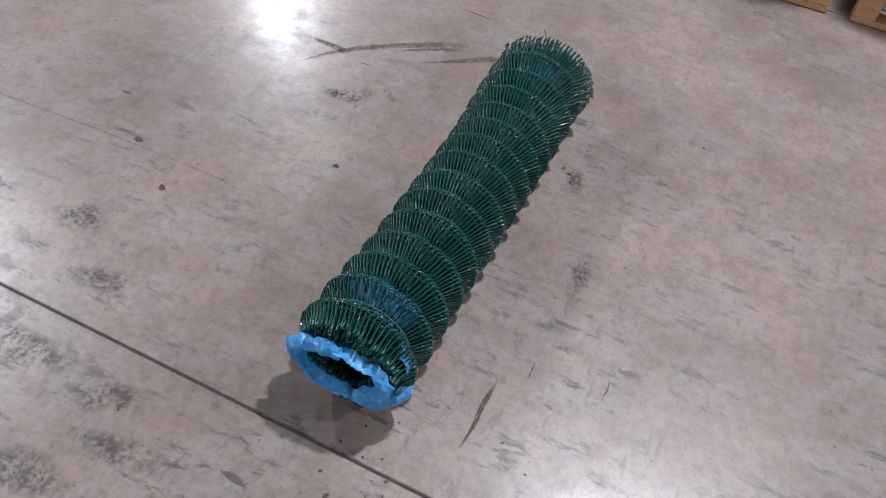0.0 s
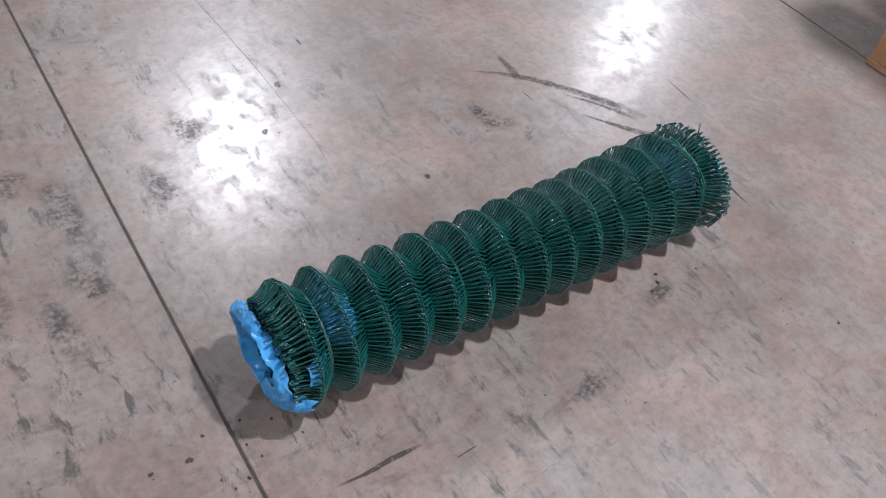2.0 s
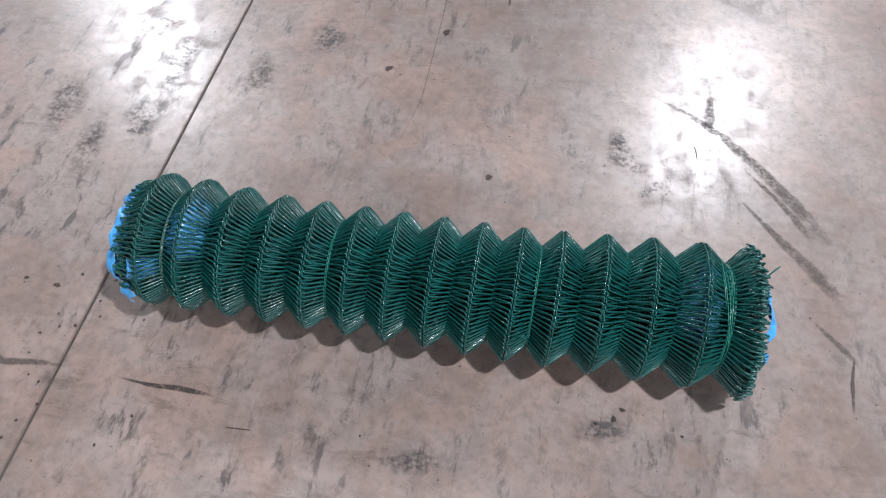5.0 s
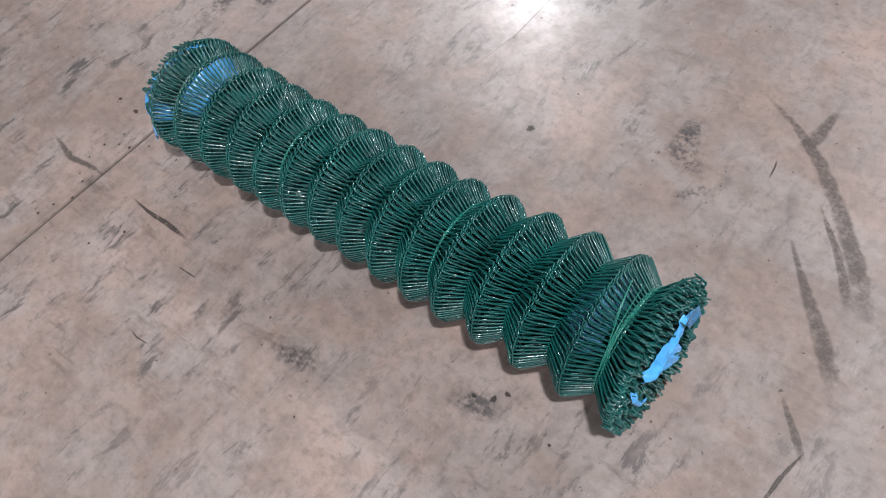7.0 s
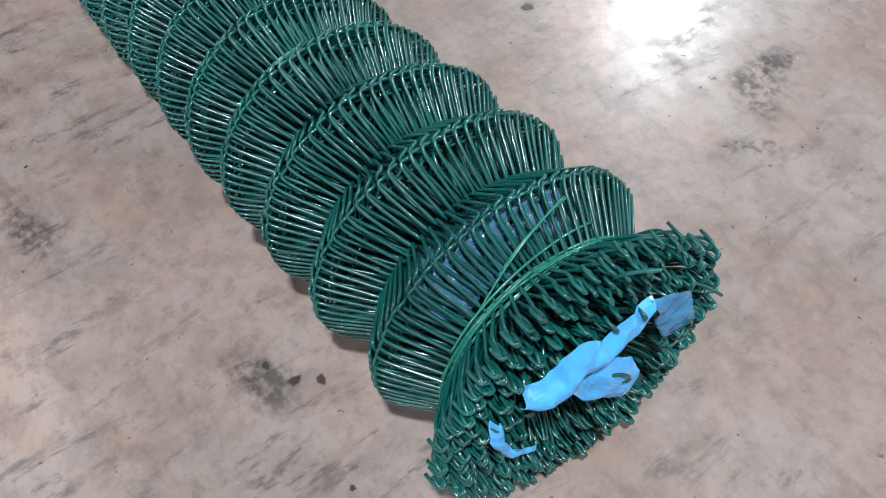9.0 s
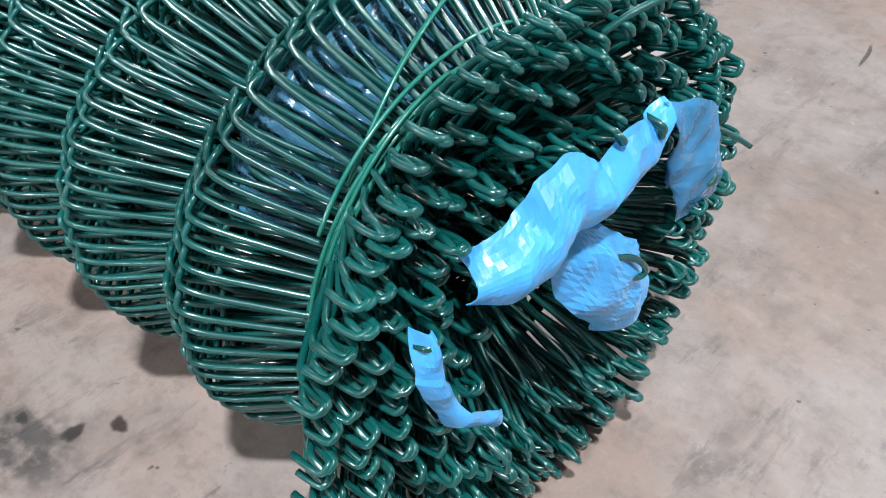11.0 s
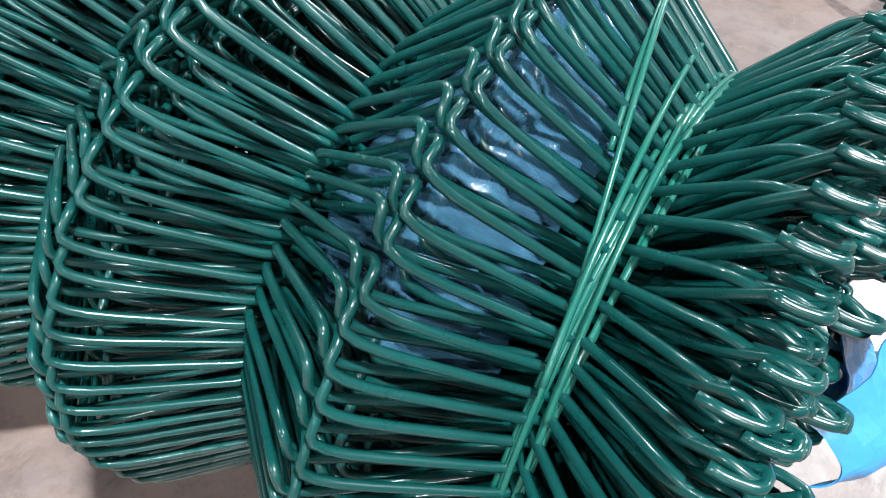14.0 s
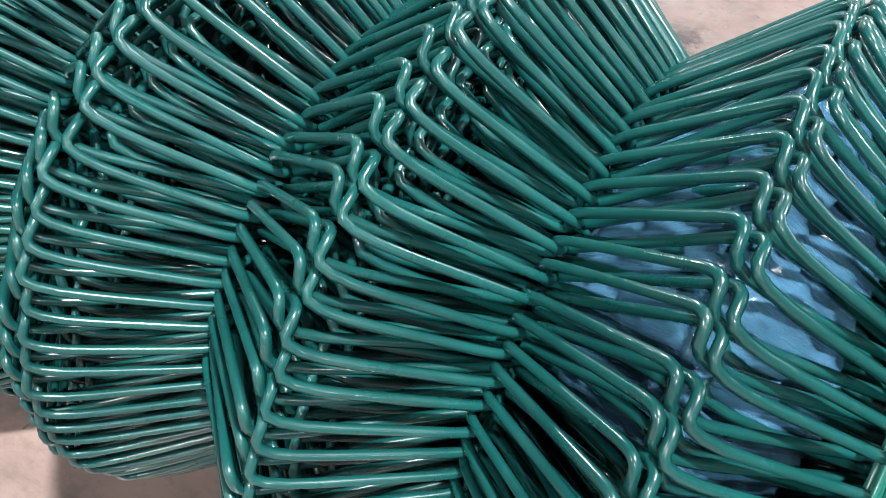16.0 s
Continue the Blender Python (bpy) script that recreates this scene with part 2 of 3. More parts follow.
for name, dims in (("wall_north", (X0, X1, Y1, Y1 + 0.2)), ("wall_south", (X0, X1, Y0 - 0.2, Y0)),
                   ("wall_east", (X1, X1 + 0.2, Y0 - 0.2, Y1 + 0.2)), ("wall_west", (X0 - 0.2, X0, Y0 - 0.2, Y1 + 0.2))):
    bm = bmesh.new()
    box(bm, *dims, -0.12, HIGH)
    tagged(part(name, bm, WALL), "plain grey clad warehouse wall", "wall", kind="structure")
bm = bmesh.new()
box(bm, X0 - 0.2, X1 + 0.2, Y0 - 0.2, Y1 + 0.2, HIGH, HIGH + 0.2)
tagged(part("ceiling", bm, ROOF), "plain dark grey warehouse roof lining", "ceiling", kind="structure")

lamp_data = bpy.data.lights.new("high_bay_glow", "AREA")
lamp_data.shape, lamp_data.size = "DISK", 0.36
lamp_data.energy, lamp_data.color = LAMP_POWER, (0.895, 0.925, 1.0)
housing_mesh = None
for x, y in LAMPS:
    glow = new("high_bay_glow", lamp_data)
    glow.location = (x, y, LAMP_HEIGHT - 0.012)
    lampcase = new("high_bay_lamp")
    lampcase.location = (x, y, LAMP_HEIGHT)
    tagged(lampcase, "round white high-bay lamp hung below the roof", "lamp", "high-bay lamps")
    bm = bmesh.new()
    bmesh.ops.create_cone(bm, cap_ends=True, segments=32, radius1=0.21, radius2=0.12, depth=0.16, matrix=Matrix.Translation((0, 0, 0.08)))
    part("housing", bm, HOUSING, lampcase)
    bm = bmesh.new()
    bmesh.ops.create_cone(bm, cap_ends=True, segments=10, radius1=0.008, radius2=0.008, depth=HIGH - LAMP_HEIGHT - 0.16, matrix=Matrix.Translation((0, 0, 0.16 + (HIGH - LAMP_HEIGHT - 0.16) / 2)))
    part("hanger", bm, STEEL, lampcase)


# ---- marks on the floor ----
def strip_mark(name, points, widths, mat, label, ragged=0.15, seed=1):
    """A rubbed strip along points on the floor, fading at its edges and ends."""
    rnd = random.Random(seed)
    pts = np.array(points, float)
    seg = np.r_[0, np.cumsum(np.linalg.norm(np.diff(pts, axis=0), axis=1))]
    n = max(8, int(seg[-1] / 0.012))
    s = np.linspace(0, seg[-1], n)
    px, py = np.interp(s, seg, pts[:, 0]), np.interp(s, seg, pts[:, 1])
    w = np.interp(s, np.linspace(0, seg[-1], len(widths)), widths)
    tx, ty = np.gradient(px), np.gradient(py)
    ln = np.hypot(tx, ty)
    tx, ty = tx / ln, ty / ln
    across = np.array([-1, -0.6, 0, 0.6, 1])
    cover = np.array([0, 0.75, 1, 0.75, 0])
    verts, cov = [], []
    for i in range(n):
        k = w[i] * (1 + ragged * rnd.uniform(-1, 1)) / 2
        end = min(1.0, 4 * min(i, n - 1 - i) / n + (0.0 if i in (0, n - 1) else 0.15))
        for a, c in zip(across, cover):
            verts.append((px[i] - ty[i] * a * k, py[i] + tx[i] * a * k, 0.0006 + 0.00002 * seed))
            cov.append(c * end)
    faces = [(i * 5 + j, i * 5 + j + 1, i * 5 + j + 6, i * 5 + j + 5) for i in range(n - 1) for j in range(4)]
    me = fast_mesh(name, verts, np.array(faces)[:, ::-1])
    at = me.attributes.new("cover", "FLOAT", "POINT")
    at.data.foreach_set("value", np.array(cov, np.float32))
    return put_mesh(name, me, mat, floor, label)


def blot_mark(name, x, y, rx, ry, mat, label, seed=1, turn=0.0, soft=0.6, wobble=0.25):
    rnd = random.Random(seed)
    n = 22
    ph = [rnd.uniform(0, 6.28) for _ in range(4)]
    verts, cov = [(x, y, 0.0009 + 0.00002 * (seed % 20))], [1.0]
    for ring, c in ((soft, 0.95), (1.0, 0.0)):
        for k in range(n):
            a = 2 * math.pi * k / n
            g = 1 + wobble * (0.5 * math.sin(2 * a + ph[0]) + 0.35 * math.sin(3 * a + ph[1]) + 0.3 * math.sin(5 * a + ph[2]))
            u, v = rx * ring * g * math.cos(a), ry * ring * g * math.sin(a)
            verts.append((x + u * math.cos(turn) - v * math.sin(turn), y + u * math.sin(turn) + v * math.cos(turn), verts[0][2]))
            cov.append(c)
    me = bpy.data.meshes.new(name)
    faces = [(0, 1 + k, 1 + (k + 1) % n) for k in range(n)]
    faces += [(1 + k, 1 + n + k, 1 + n + (k + 1) % n, 1 + (k + 1) % n) for k in range(n)]
    me.from_pydata(verts, [], faces)
    at = me.attributes.new("cover", "FLOAT", "POINT")
    at.data.foreach_set("value", np.array(cov, np.float32))
    return put_mesh(name, me, mat, floor, label)


TYRE = "brown rubbed tyre mark"
strip_mark("tyre_mark", [(1.02, 0.755), (1.118, 0.704), (1.201, 0.640), (1.276, 0.560), (1.359, 0.456), (1.433, 0.342)], (0.006, 0.022, 0.034, 0.040, 0.042, 0.036), RUBBER, TYRE, seed=1)
strip_mark("tyre_mark", [(1.245, 0.545), (1.325, 0.455), (1.395, 0.350)], (0.006, 0.018, 0.024), RUBBER, TYRE, seed=2)
strip_mark("tyre_mark", [(1.236, 0.440), (1.311, 0.350), (1.380, 0.270), (1.445, 0.185)], (0.006, 0.022, 0.036, 0.036), RUBBER, TYRE, seed=3)
strip_mark("tyre_mark", [(1.375, 0.13), (1.42, 0.085), (1.46, 0.04)], (0.008, 0.018, 0.012), RUBBER, TYRE, seed=4)
strip_mark("tyre_mark", [(1.155, 0.645), (1.168, 0.70), (1.172, 0.79)], (0.03, 0.035, 0.01), RUBBER, TYRE, seed=5)
strip_mark("scratch", [(0.02, -0.272), (0.09, -0.276), (0.142, -0.272), (0.218, -0.274)], (0.004, 0.010, 0.015, 0.006), SCRATCH, "dark dragged scratch", seed=6)
strip_mark("scratch", [(0.256, -0.332), (0.31, -0.328)], (0.003, 0.004), SCRATCH, "short dark scratch", seed=7)
strip_mark("scratch", [(-0.30, -0.262), (-0.21, -0.283), (-0.15, -0.272), (-0.085, -0.268)], (0.008, 0.02, 0.016, 0.008), RUBBER, "brown scrape running to the joint", seed=8)
strip_mark("scratch", [(1.452, 0.06), (1.441, 0.0), (1.436, -0.072)], (0.004, 0.010, 0.006), SCRATCH, "dark dragged scratch", seed=9)
strip_mark("scratch", [(1.645, 0.47), (1.638, 0.355)], (0.003, 0.007), SCRATCH, "thin dark scratch", seed=10)
strip_mark("scratch", [(1.128, 0.60), (1.134, 0.58), (1.138, 0.545)], (0.003, 0.005, 0.003), SCRATCH, "thin curved scratch", seed=11)
strip_mark("crack", [(0.395, 1.60), (0.418, 1.30), (0.436, 1.0), (0.441, 0.78), (0.444, 0.618), (0.412, 0.40)], (0.004, 0.004, 0.005, 0.004, 0.004, 0.002), CRACK, "hairline crack", seed=12)
strip_mark("scratch", [(0.29, -0.49), (0.315, -0.495), (0.35, -0.49)], (0.002, 0.003, 0.002), SCRATCH, "thin dark scratch", seed=13)
strip_mark("scratch", [(0.61, 1.08), (0.612, 1.045)], (0.006, 0.008), SCRATCH, "short dark scratch", seed=14)
for k, (x, y, rx, ry, turn) in enumerate(((0.965, 0.515, 0.075, 0.045, -0.6), (0.945, 0.575, 0.03, 0.045, 0.2), (-0.29, 0.757, 0.05, 0.06, 0.0), (-0.215, 0.40, 0.05, 0.10, 0.1),
                                          (-0.30, 0.30, 0.04, 0.11, 0.05), (0.955, -0.20, 0.06, 0.035, 0.5), (1.03, 0.43, 0.04, 0.02, 0.9), (-0.20, 0.62, 0.05, 0.13, 0.0),
                                          (0.02, 0.62, 0.05, 0.08, 0.0), (0.15, 0.80, 0.05, 0.09, 0.1), (0.62, -0.33, 0.09, 0.03, 0.3), (-0.42, 0.42, 0.05, 0.12, 0.1))):
    blot_mark("smudge", x, y, rx, ry, GREY, "broken dark grey smudge", 30 + k, turn, 0.45)
DROPS = ((-0.190, -0.095, 0.0085), (-0.260, -0.090, 0.006), (-0.150, -0.059, 0.005), (0.037, -0.411, 0.004), (0.081, -0.344, 0.004), (-0.170, -0.209, 0.004),
         (-0.139, -0.188, 0.0035), (-0.109, -0.180, 0.005), (-0.125, -0.393, 0.004), (-0.103, -0.355, 0.004), (-0.122, -0.311, 0.004), (-0.155, -0.16, 0.003),
         (-0.148, -0.30, 0.003), (-0.17, -0.255, 0.003), (-0.085, -0.115, 0.004), (-0.075, -0.06, 0.004), (-0.07, -0.15, 0.0035), (-0.135, -0.43, 0.004),
         (0.651, 0.389, 0.011), (0.338, 0.713, 0.013), (0.459, 0.890, 0.014), (0.976, -0.173, 0.0075), (0.991, -0.151, 0.007), (0.943, -0.189, 0.005), (1.106, -0.184, 0.004),
         (0.02, -0.14, 0.0035), (-0.02, -0.085, 0.004), (0.27, 1.474, 0.018), (1.32, -0.484, 0.006), (0.51, -0.30, 0.003), (0.70, -0.42, 0.003), (1.24, -0.36, 0.003))
for k, (x, y, r) in enumerate(DROPS):
    blot_mark("oil_drop", x, y, r, r * 0.85, OIL, "round dark oil drop", 60 + k, k * 0.7, 0.6, 0.3)


# ---- roll of mesh ----
CRESTS = (0.050, 0.126, 0.205, 0.284, 0.363, 0.442, 0.518, 0.596, 0.674, 0.750, 0.826, 0.909, 0.996, 1.088)
RIDGES = len(CRESTS)
STRAP_X = 1.137
HOLLOWS = [(a + c) / 2 for a, c in zip(CRESTS[:-1], CRESTS[1:])] + [STRAP_X]
R_OUT, R_IN, WIRE_R = 0.1255, 0.0885, 0.00160


def bent(x, th, r):
    """A place of the roll: x along it, th round it (0 on top, growing to the front), r from its axis."""
    cy = np.interp(x, (0.0, 0.05, 0.36, 0.75, 1.07, 1.20), (-0.022, -0.021, -0.018, -0.012, 0.009, 0.008))
    sc = np.interp(x, (0.0, 0.10, 0.30, 0.80, 1.00, 1.09, 1.14, 1.20), (1.05, 1.05, 1.0, 1.04, 1.075, 1.09, 1.09, 1.11))
    sag = np.interp(x, (0.0, 0.70, 1.00, 1.20), (1.0, 1.0, 0.965, 0.965))
    wide = np.interp(x, (0.0, 0.70, 1.00, 1.20), (1.0, 1.0, 1.05, 1.03))
    cz = (R_OUT * sc - 0.003) * sag
    y, z = cy - r * sc * wide * np.sin(th), cz + r * sc * sag * np.cos(th)
    low = 0.0019
    z = low + np.where(z - low > 0.012, z - low, 0.012 * np.exp(np.minimum(0, (z - low - 0.012) / 0.012)) - 0.012 * np.exp(-2.0) * np.clip((0.012 - z + low) / 0.024, 0, 1))
    return np.stack([x, y, np.maximum(z, low)], -1)


def rounded(ctrl, cuts, steps):
    """Control polygons W x K x 3 with each inner corner turned into a small curve. cuts: K x 2, how far it reaches back and on."""
    W, K, _ = ctrl.shape
    out = [ctrl[:, 0]]
    for k in range(1, K - 1):
        p, a, c = ctrl[:, k], ctrl[:, k - 1], ctrl[:, k + 1]
        la = np.linalg.norm(a - p, axis=1, keepdims=True)
        lc = np.linalg.norm(c - p, axis=1, keepdims=True)
        s = p + (a - p) / la * np.minimum(cuts[k][0], la * 0.48)
        e = p + (c - p) / lc * np.minimum(cuts[k][1], lc * 0.48)
        for u in np.linspace(0, 1, steps):
            out.append((1 - u) ** 2 * s + 2 * u * (1 - u) * p + u * u * e)
    out.append(ctrl[:, -1])
    return np.stack(out, 1)


def wire_paths(count, r_top, r_low, r_end, x_end, turn, steps, seed, loose=1.0):
    """Paths of the flattened spiral wires of one turn of the roll: even wires lie outside before a crest and inside after it,
    odd wires the other way round, and neighbours hook into each other at every crest, every hollow and both ends."""
    rng = np.random.default_rng(seed)
    W = count
    i = np.arange(W)
    gap = 2 * np.pi / W
    even = i % 2 == 0
    sgn = np.where(even, 1.0, -1.0)
    th0 = i * gap + turn + 0.30 * gap * np.sin(3 * i * gap + seed) + 0.22 * gap * np.sin(7 * i * gap + seed * 2)
    pair = np.repeat(rng.normal(0, 0.10 * gap, (W + 1) // 2), 2)[:W]
    th0 = th0 + pair
    cols, cuts = [], []

    def add(x, th, r, cut):
        cols.append((np.broadcast_to(x, (W,)), np.broadcast_to(th, (W,)), np.broadcast_to(r, (W,))))
        cuts.append(cut)

    def jitter(size):
        return rng.normal(0, size, W)

    def pick(a, c):
        return np.where(even, a, c)

    def knuckle(x_tip, way, r_tip, wander):
        """The hooked end of each wire: out along one side of its pair, round, and back with a cut tip. Listed from the tip."""
        tc = th0 + 0.5 * gap * sgn
        xt = x_tip + (0.006 - 0.008 * np.cos(tc) if way > 0 else 0.0) + np.repeat(rng.normal(0, 0.0032 * wander, (W + 1) // 2), 2)[:W] + jitter(0.0008)
        rt = r_tip + np.repeat(rng.normal(0, 0.0028 * wander, (W + 1) // 2), 2)[:W]
        lean = np.repeat(rng.normal(0, 0.0016 * wander, (W + 1) // 2), 2)[:W] / r_tip
        h = 0.0017 / r_tip
        side = pick(-1.0, 1.0)
        back = 0.0135 + rng.uniform(-0.003, 0.003, W)
        return [(xt - way * back, tc + lean - side * 0.9 * h, rt + pick(0.0046, -0.0044), (0, 0)),
                (xt - way * 0.0070, tc + lean - side * 1.3 * h, rt + pick(0.0036, -0.0034), (0.003, 0.003)),
                (xt, tc + lean - side * 0.9 * h, rt + pick(0.0026, -0.0026), (0.0022, 0.0020)),
                (xt, tc + lean + side * 0.9 * h, rt + pick(-0.0012, 0.0012), (0.0020, 0.0030)),
                (xt - way * 0.0085, tc - side * 0.5 * h, rt + pick(-0.0024, 0.0024), (0.0036, 0.0036)),
                (xt - way * 0.0200, tc + side * 1.0 * h, rt - 0.005 + pick(0.0014, -0.0016), (0.006, 0.008))]

    rn = r_low + 0.012
    for row in knuckle(0.003, -1.0, rn, 1.0)[:-1]:
        add(*row)
    drift = jitter(0.05 * gap)
    jog = 0.0116 / r_top
    for k in range(RIDGES):
        xr = CRESTS[k] - 0.0025 * sgn + jitter(0.0004)
        tr = th0 + 0.50 * gap * sgn + drift + jitter(0.03 * gap) + pick(-0.0006, 0.0006) / r_top
        rr = r_top + jitter(0.0007)
        add(xr, tr - jog / 2, rr + pick(0.0, -0.0026), (0.0070, 0.0042))
        add(xr + pick(0.0008, 0.0), tr + jog / 2, rr + pick(-0.0042, 0.0), (0.0050, 0.0210))
        drift = drift * 0.7 + jitter(0.05 * gap)
        xv = HOLLOWS[k] + pick(-0.0014, 0.0020) + jitter(0.0005)
        tv = th0 - 0.50 * gap * sgn + drift
        rv = r_low + jitter(0.0006)
        dv = 0.0017 / r_low
        add(xv, tv + pick(dv * 0.6, dv), rv + pick(-0.0062, 0.0018), (0.0090, 0.0024))
        add(xv, tv + pick(-dv, -dv * 0.6), rv + pick(0.0022, -0.0060), (0.0024, 0.0110))
    for row in knuckle(x_end, 1.0, r_end, loose)[::-1]:
        add(*row)
    cuts = [c if q < len(cuts) - 6 else c[::-1] for q, c in enumerate(cuts)]
    x, th, r = (np.stack([c[q] for c in cols], 1) for q in range(3))
    return rounded(bent(x, th, r), cuts, steps)


mesh_roll = tagged(new("mesh_roll"), "tightly rolled dark green plastic-coated chain-link mesh lying on concrete", "wire mesh roll")
TURNS = ((152, R_OUT, R_IN, 0.1240, 1.188, 0.0, 5, 6), (128, R_OUT - 0.0175, R_IN - 0.0165, 0.1125, 1.191, 0.011, 4, 6),
         (112, R_OUT - 0.034, R_IN - 0.030, 0.0985, 1.195, 0.02, 4, 6), (96, R_OUT - 0.048, R_IN - 0.042, 0.0850, 1.197, 0.03, 4, 6), (72, R_OUT - 0.056, R_IN - 0.050, 0.071, 1.197, 0.04, 4, 4))
inner_v, inner_f, base = [], [], 0
for t, (count, r_top, r_low, r_end, x_end, turn, steps, sides) in enumerate(TURNS):
    paths = wire_paths(count, r_top, r_low, r_end, x_end, turn, steps, 11 + t, 0.75 + 0.3 * t)
    verts, faces = tubes(paths, WIRE_R, sides)
    for w in range(count):
        if t < 2:
            put_mesh("wire", fast_mesh("wire", verts[w], faces), GREEN, mesh_roll)
        else:
            inner_v.append(verts[w])
            inner_f.append(faces + base)
            base += len(verts[w])
tagged(put_mesh("inner_winding", fast_mesh("inner_winding", np.vstack(inner_v), np.vstack(inner_f)), GREEN, mesh_roll, "inner turns of the rolled mesh"), kind="stuff")


def ring_strand(x, r, wobble_x, wobble_r, seed, th_from=0.0, th_to=2 * math.pi, n=140, slant=0.0):
    rng = np.random.default_rng(seed)
    th = np.linspace(th_from, th_to, n)
    ph = rng.uniform(0, 6.28, 4)
    dx = wobble_x * (0.6 * np.sin(th + ph[0]) + 0.4 * np.sin(3 * th + ph[1])) + slant * (th - th_from) / (th_to - th_from)
    dr = wobble_r * (0.6 * np.sin(2 * th + ph[2]) + 0.4 * np.sin(5 * th + ph[3]))
    return bent(x + dx, th, r + dr)[None]


def strand(name, path, radius, mat, parent, label=""):
    v, f = tubes(path, radius, 6)
    return put_mesh(name, fast_mesh(name, v[0], f), mat, parent, label)


def tie(name, label, x, r, strands, radius, mat, spread, seed):
    thing = tagged(new(name), label, "tie", "ties round the roll")
    for s in range(strands):
        strand("strand", ring_strand(x + spread * (s / max(1, strands - 1) - 0.5), r + 0.0006 * (s % 2), spread * 0.35, 0.0008, seed + s, 0.1 * s, 0.1 * s + 2 * math.pi), radius, mat, thing)
    return thing


for k, seed in ((5, 40), (10, 50)):
    tie("tie_band", "thin green plastic tie band in a hollow of the roll", HOLLOWS[k - 1], R_IN + 0.0042, 3, 0.0010, STRAND, 0.0034, seed)
near_tie = tie("tie_wire", "dull grey-green tie wire round the roll", HOLLOWS[0], R_IN + 0.0045, 3, 0.0012, DULL, 0.005, 60)
far_tie = tie("tie_band", "green tie of several thin strands near the hooked end", STRAP_X, R_IN + 0.0050, 7, 0.0011, STRAND, 0.0085, 70)


# the loose loop of the far tie: one strand crosses over and two tails stand up
strand("strand", ring_strand(STRAP_X - 0.016, R_IN + 0.012, 0.001, 0.001, 81, -0.55, 0.95, 50, 0.016), 0.0011, STRAND, far_tie)
strand("strand", ring_strand(STRAP_X - 0.002, R_IN + 0.0075, 0.001, 0.001, 82, 0.15, 1.05, 40, 0.004), 0.0011, STRAND, far_tie)
tail = np.linspace(0, 1, 24)
strand("tail", bent(STRAP_X - 0.004 - 0.024 * tail ** 1.3, 0.75 - 1.0 * tail, R_IN + 0.0075 + 0.028 * tail ** 1.5)[None], 0.0010, STRAND, far_tie)
strand("tail", bent(STRAP_X - 0.014 - 0.014 * tail, 0.35 - 0.62 * tail, R_IN + 0.012 + 0.021 * tail)[None], 0.0010, STRAND, far_tie)
# stray cut wire ends at the hooked end, and one wire hooked round in the middle of it
for y0, z0, y1, z1 in ((0.112, 0.168, 0.142, 0.149), (0.02, 0.245, 0.045, 0.268)):
    u = np.linspace(0, 1, 12)
    strand("stray_wire", np.stack([1.180 + 0.028 * u, y0 + (y1 - y0) * u, z0 + (z1 - z0) * u + 0.004 * np.sin(3 * u)], -1)[None], WIRE_R, GREEN, mesh_roll)
u = np.linspace(0, 1, 16)
leg = np.stack([1.196 + 0.018 * u, -0.012 + 0.024 * u, 0.188 - 0.026 * u ** 0.8], -1)
ang = np.linspace(2.2, -3.6, 26)
eye = np.stack([1.216 + 0.003 * np.cos(ang), 0.020 + 0.0085 * np.cos(ang), 0.152 + 0.0058 * np.sin(ang) - 0.006 * np.cos(ang)], -1)
home = np.stack([1.213 - 0.014 * u, 0.008 - 0.014 * u, 0.161 + 0.012 * u], -1)
strand("stray_loop", np.vstack([leg, eye, home])[None], WIRE_R, GREEN, mesh_roll)


# ---- blue plastic ----
def crumpled(name, grid, mat, parent, label, amp, scale, seed, thick=0.0005, smooth=False):
    """A crumpled film from a grid of places (U x V x 3), with creased facets and a little thickness."""
    U, V, _ = grid.shape
    g = grid.copy()
    for i in range(U):
        for j in range(V):
            p = Vector(grid[i, j])
            d = noise.noise_vector(p * scale + Vector((seed * 7.1, 0, 0)))
            e = noise.noise_vector(p * scale * 2.7 + Vector((0, seed * 3.3, 0)))
            crease = 0.55 - 1.6 * abs(noise.noise(p * scale * 0.9 + Vector((0, 0, seed * 5.7)))) - 0.7 * abs(noise.noise(p * scale * 2.3 + Vector((seed, 0, 0))))
            g[i, j] += amp * (0.7 * np.array(d) + 0.3 * np.array(e) + np.array((0.7, 0.2, 0.3)) * crease)
    du, dv = np.gradient(g, axis=0), np.gradient(g, axis=1)
    nor = np.cross(du, dv)
    nor /= np.linalg.norm(nor, axis=2, keepdims=True) + 1e-9
    bm = bmesh.new()
    top = [[bm.verts.new(g[i, j]) for j in range(V)] for i in range(U)]
    low = [[bm.verts.new(g[i, j] - nor[i, j] * thick) for j in range(V)] for i in range(U)]
    for vs, turn in ((top, 1), (low, -1)):
        for i in range(U - 1):
            for j in range(V - 1):
                bm.faces.new((vs[i][j], vs[i + 1][j], vs[i + 1][j + 1], vs[i][j + 1])[::turn])
    rim = [(i, 0) for i in range(U)] + [(U - 1, j) for j in range(1, V)] + [(i, V - 1) for i in range(U - 2, -1, -1)] + [(0, j) for j in range(V - 2, 0, -1)]
    for (i, j), (k, m) in zip(rim, rim[1:] + rim[:1]):
        bm.faces.new((top[k][m], top[i][j], low[i][j], low[k][m]))
    return part(name, bm, mat, parent, label, smooth)


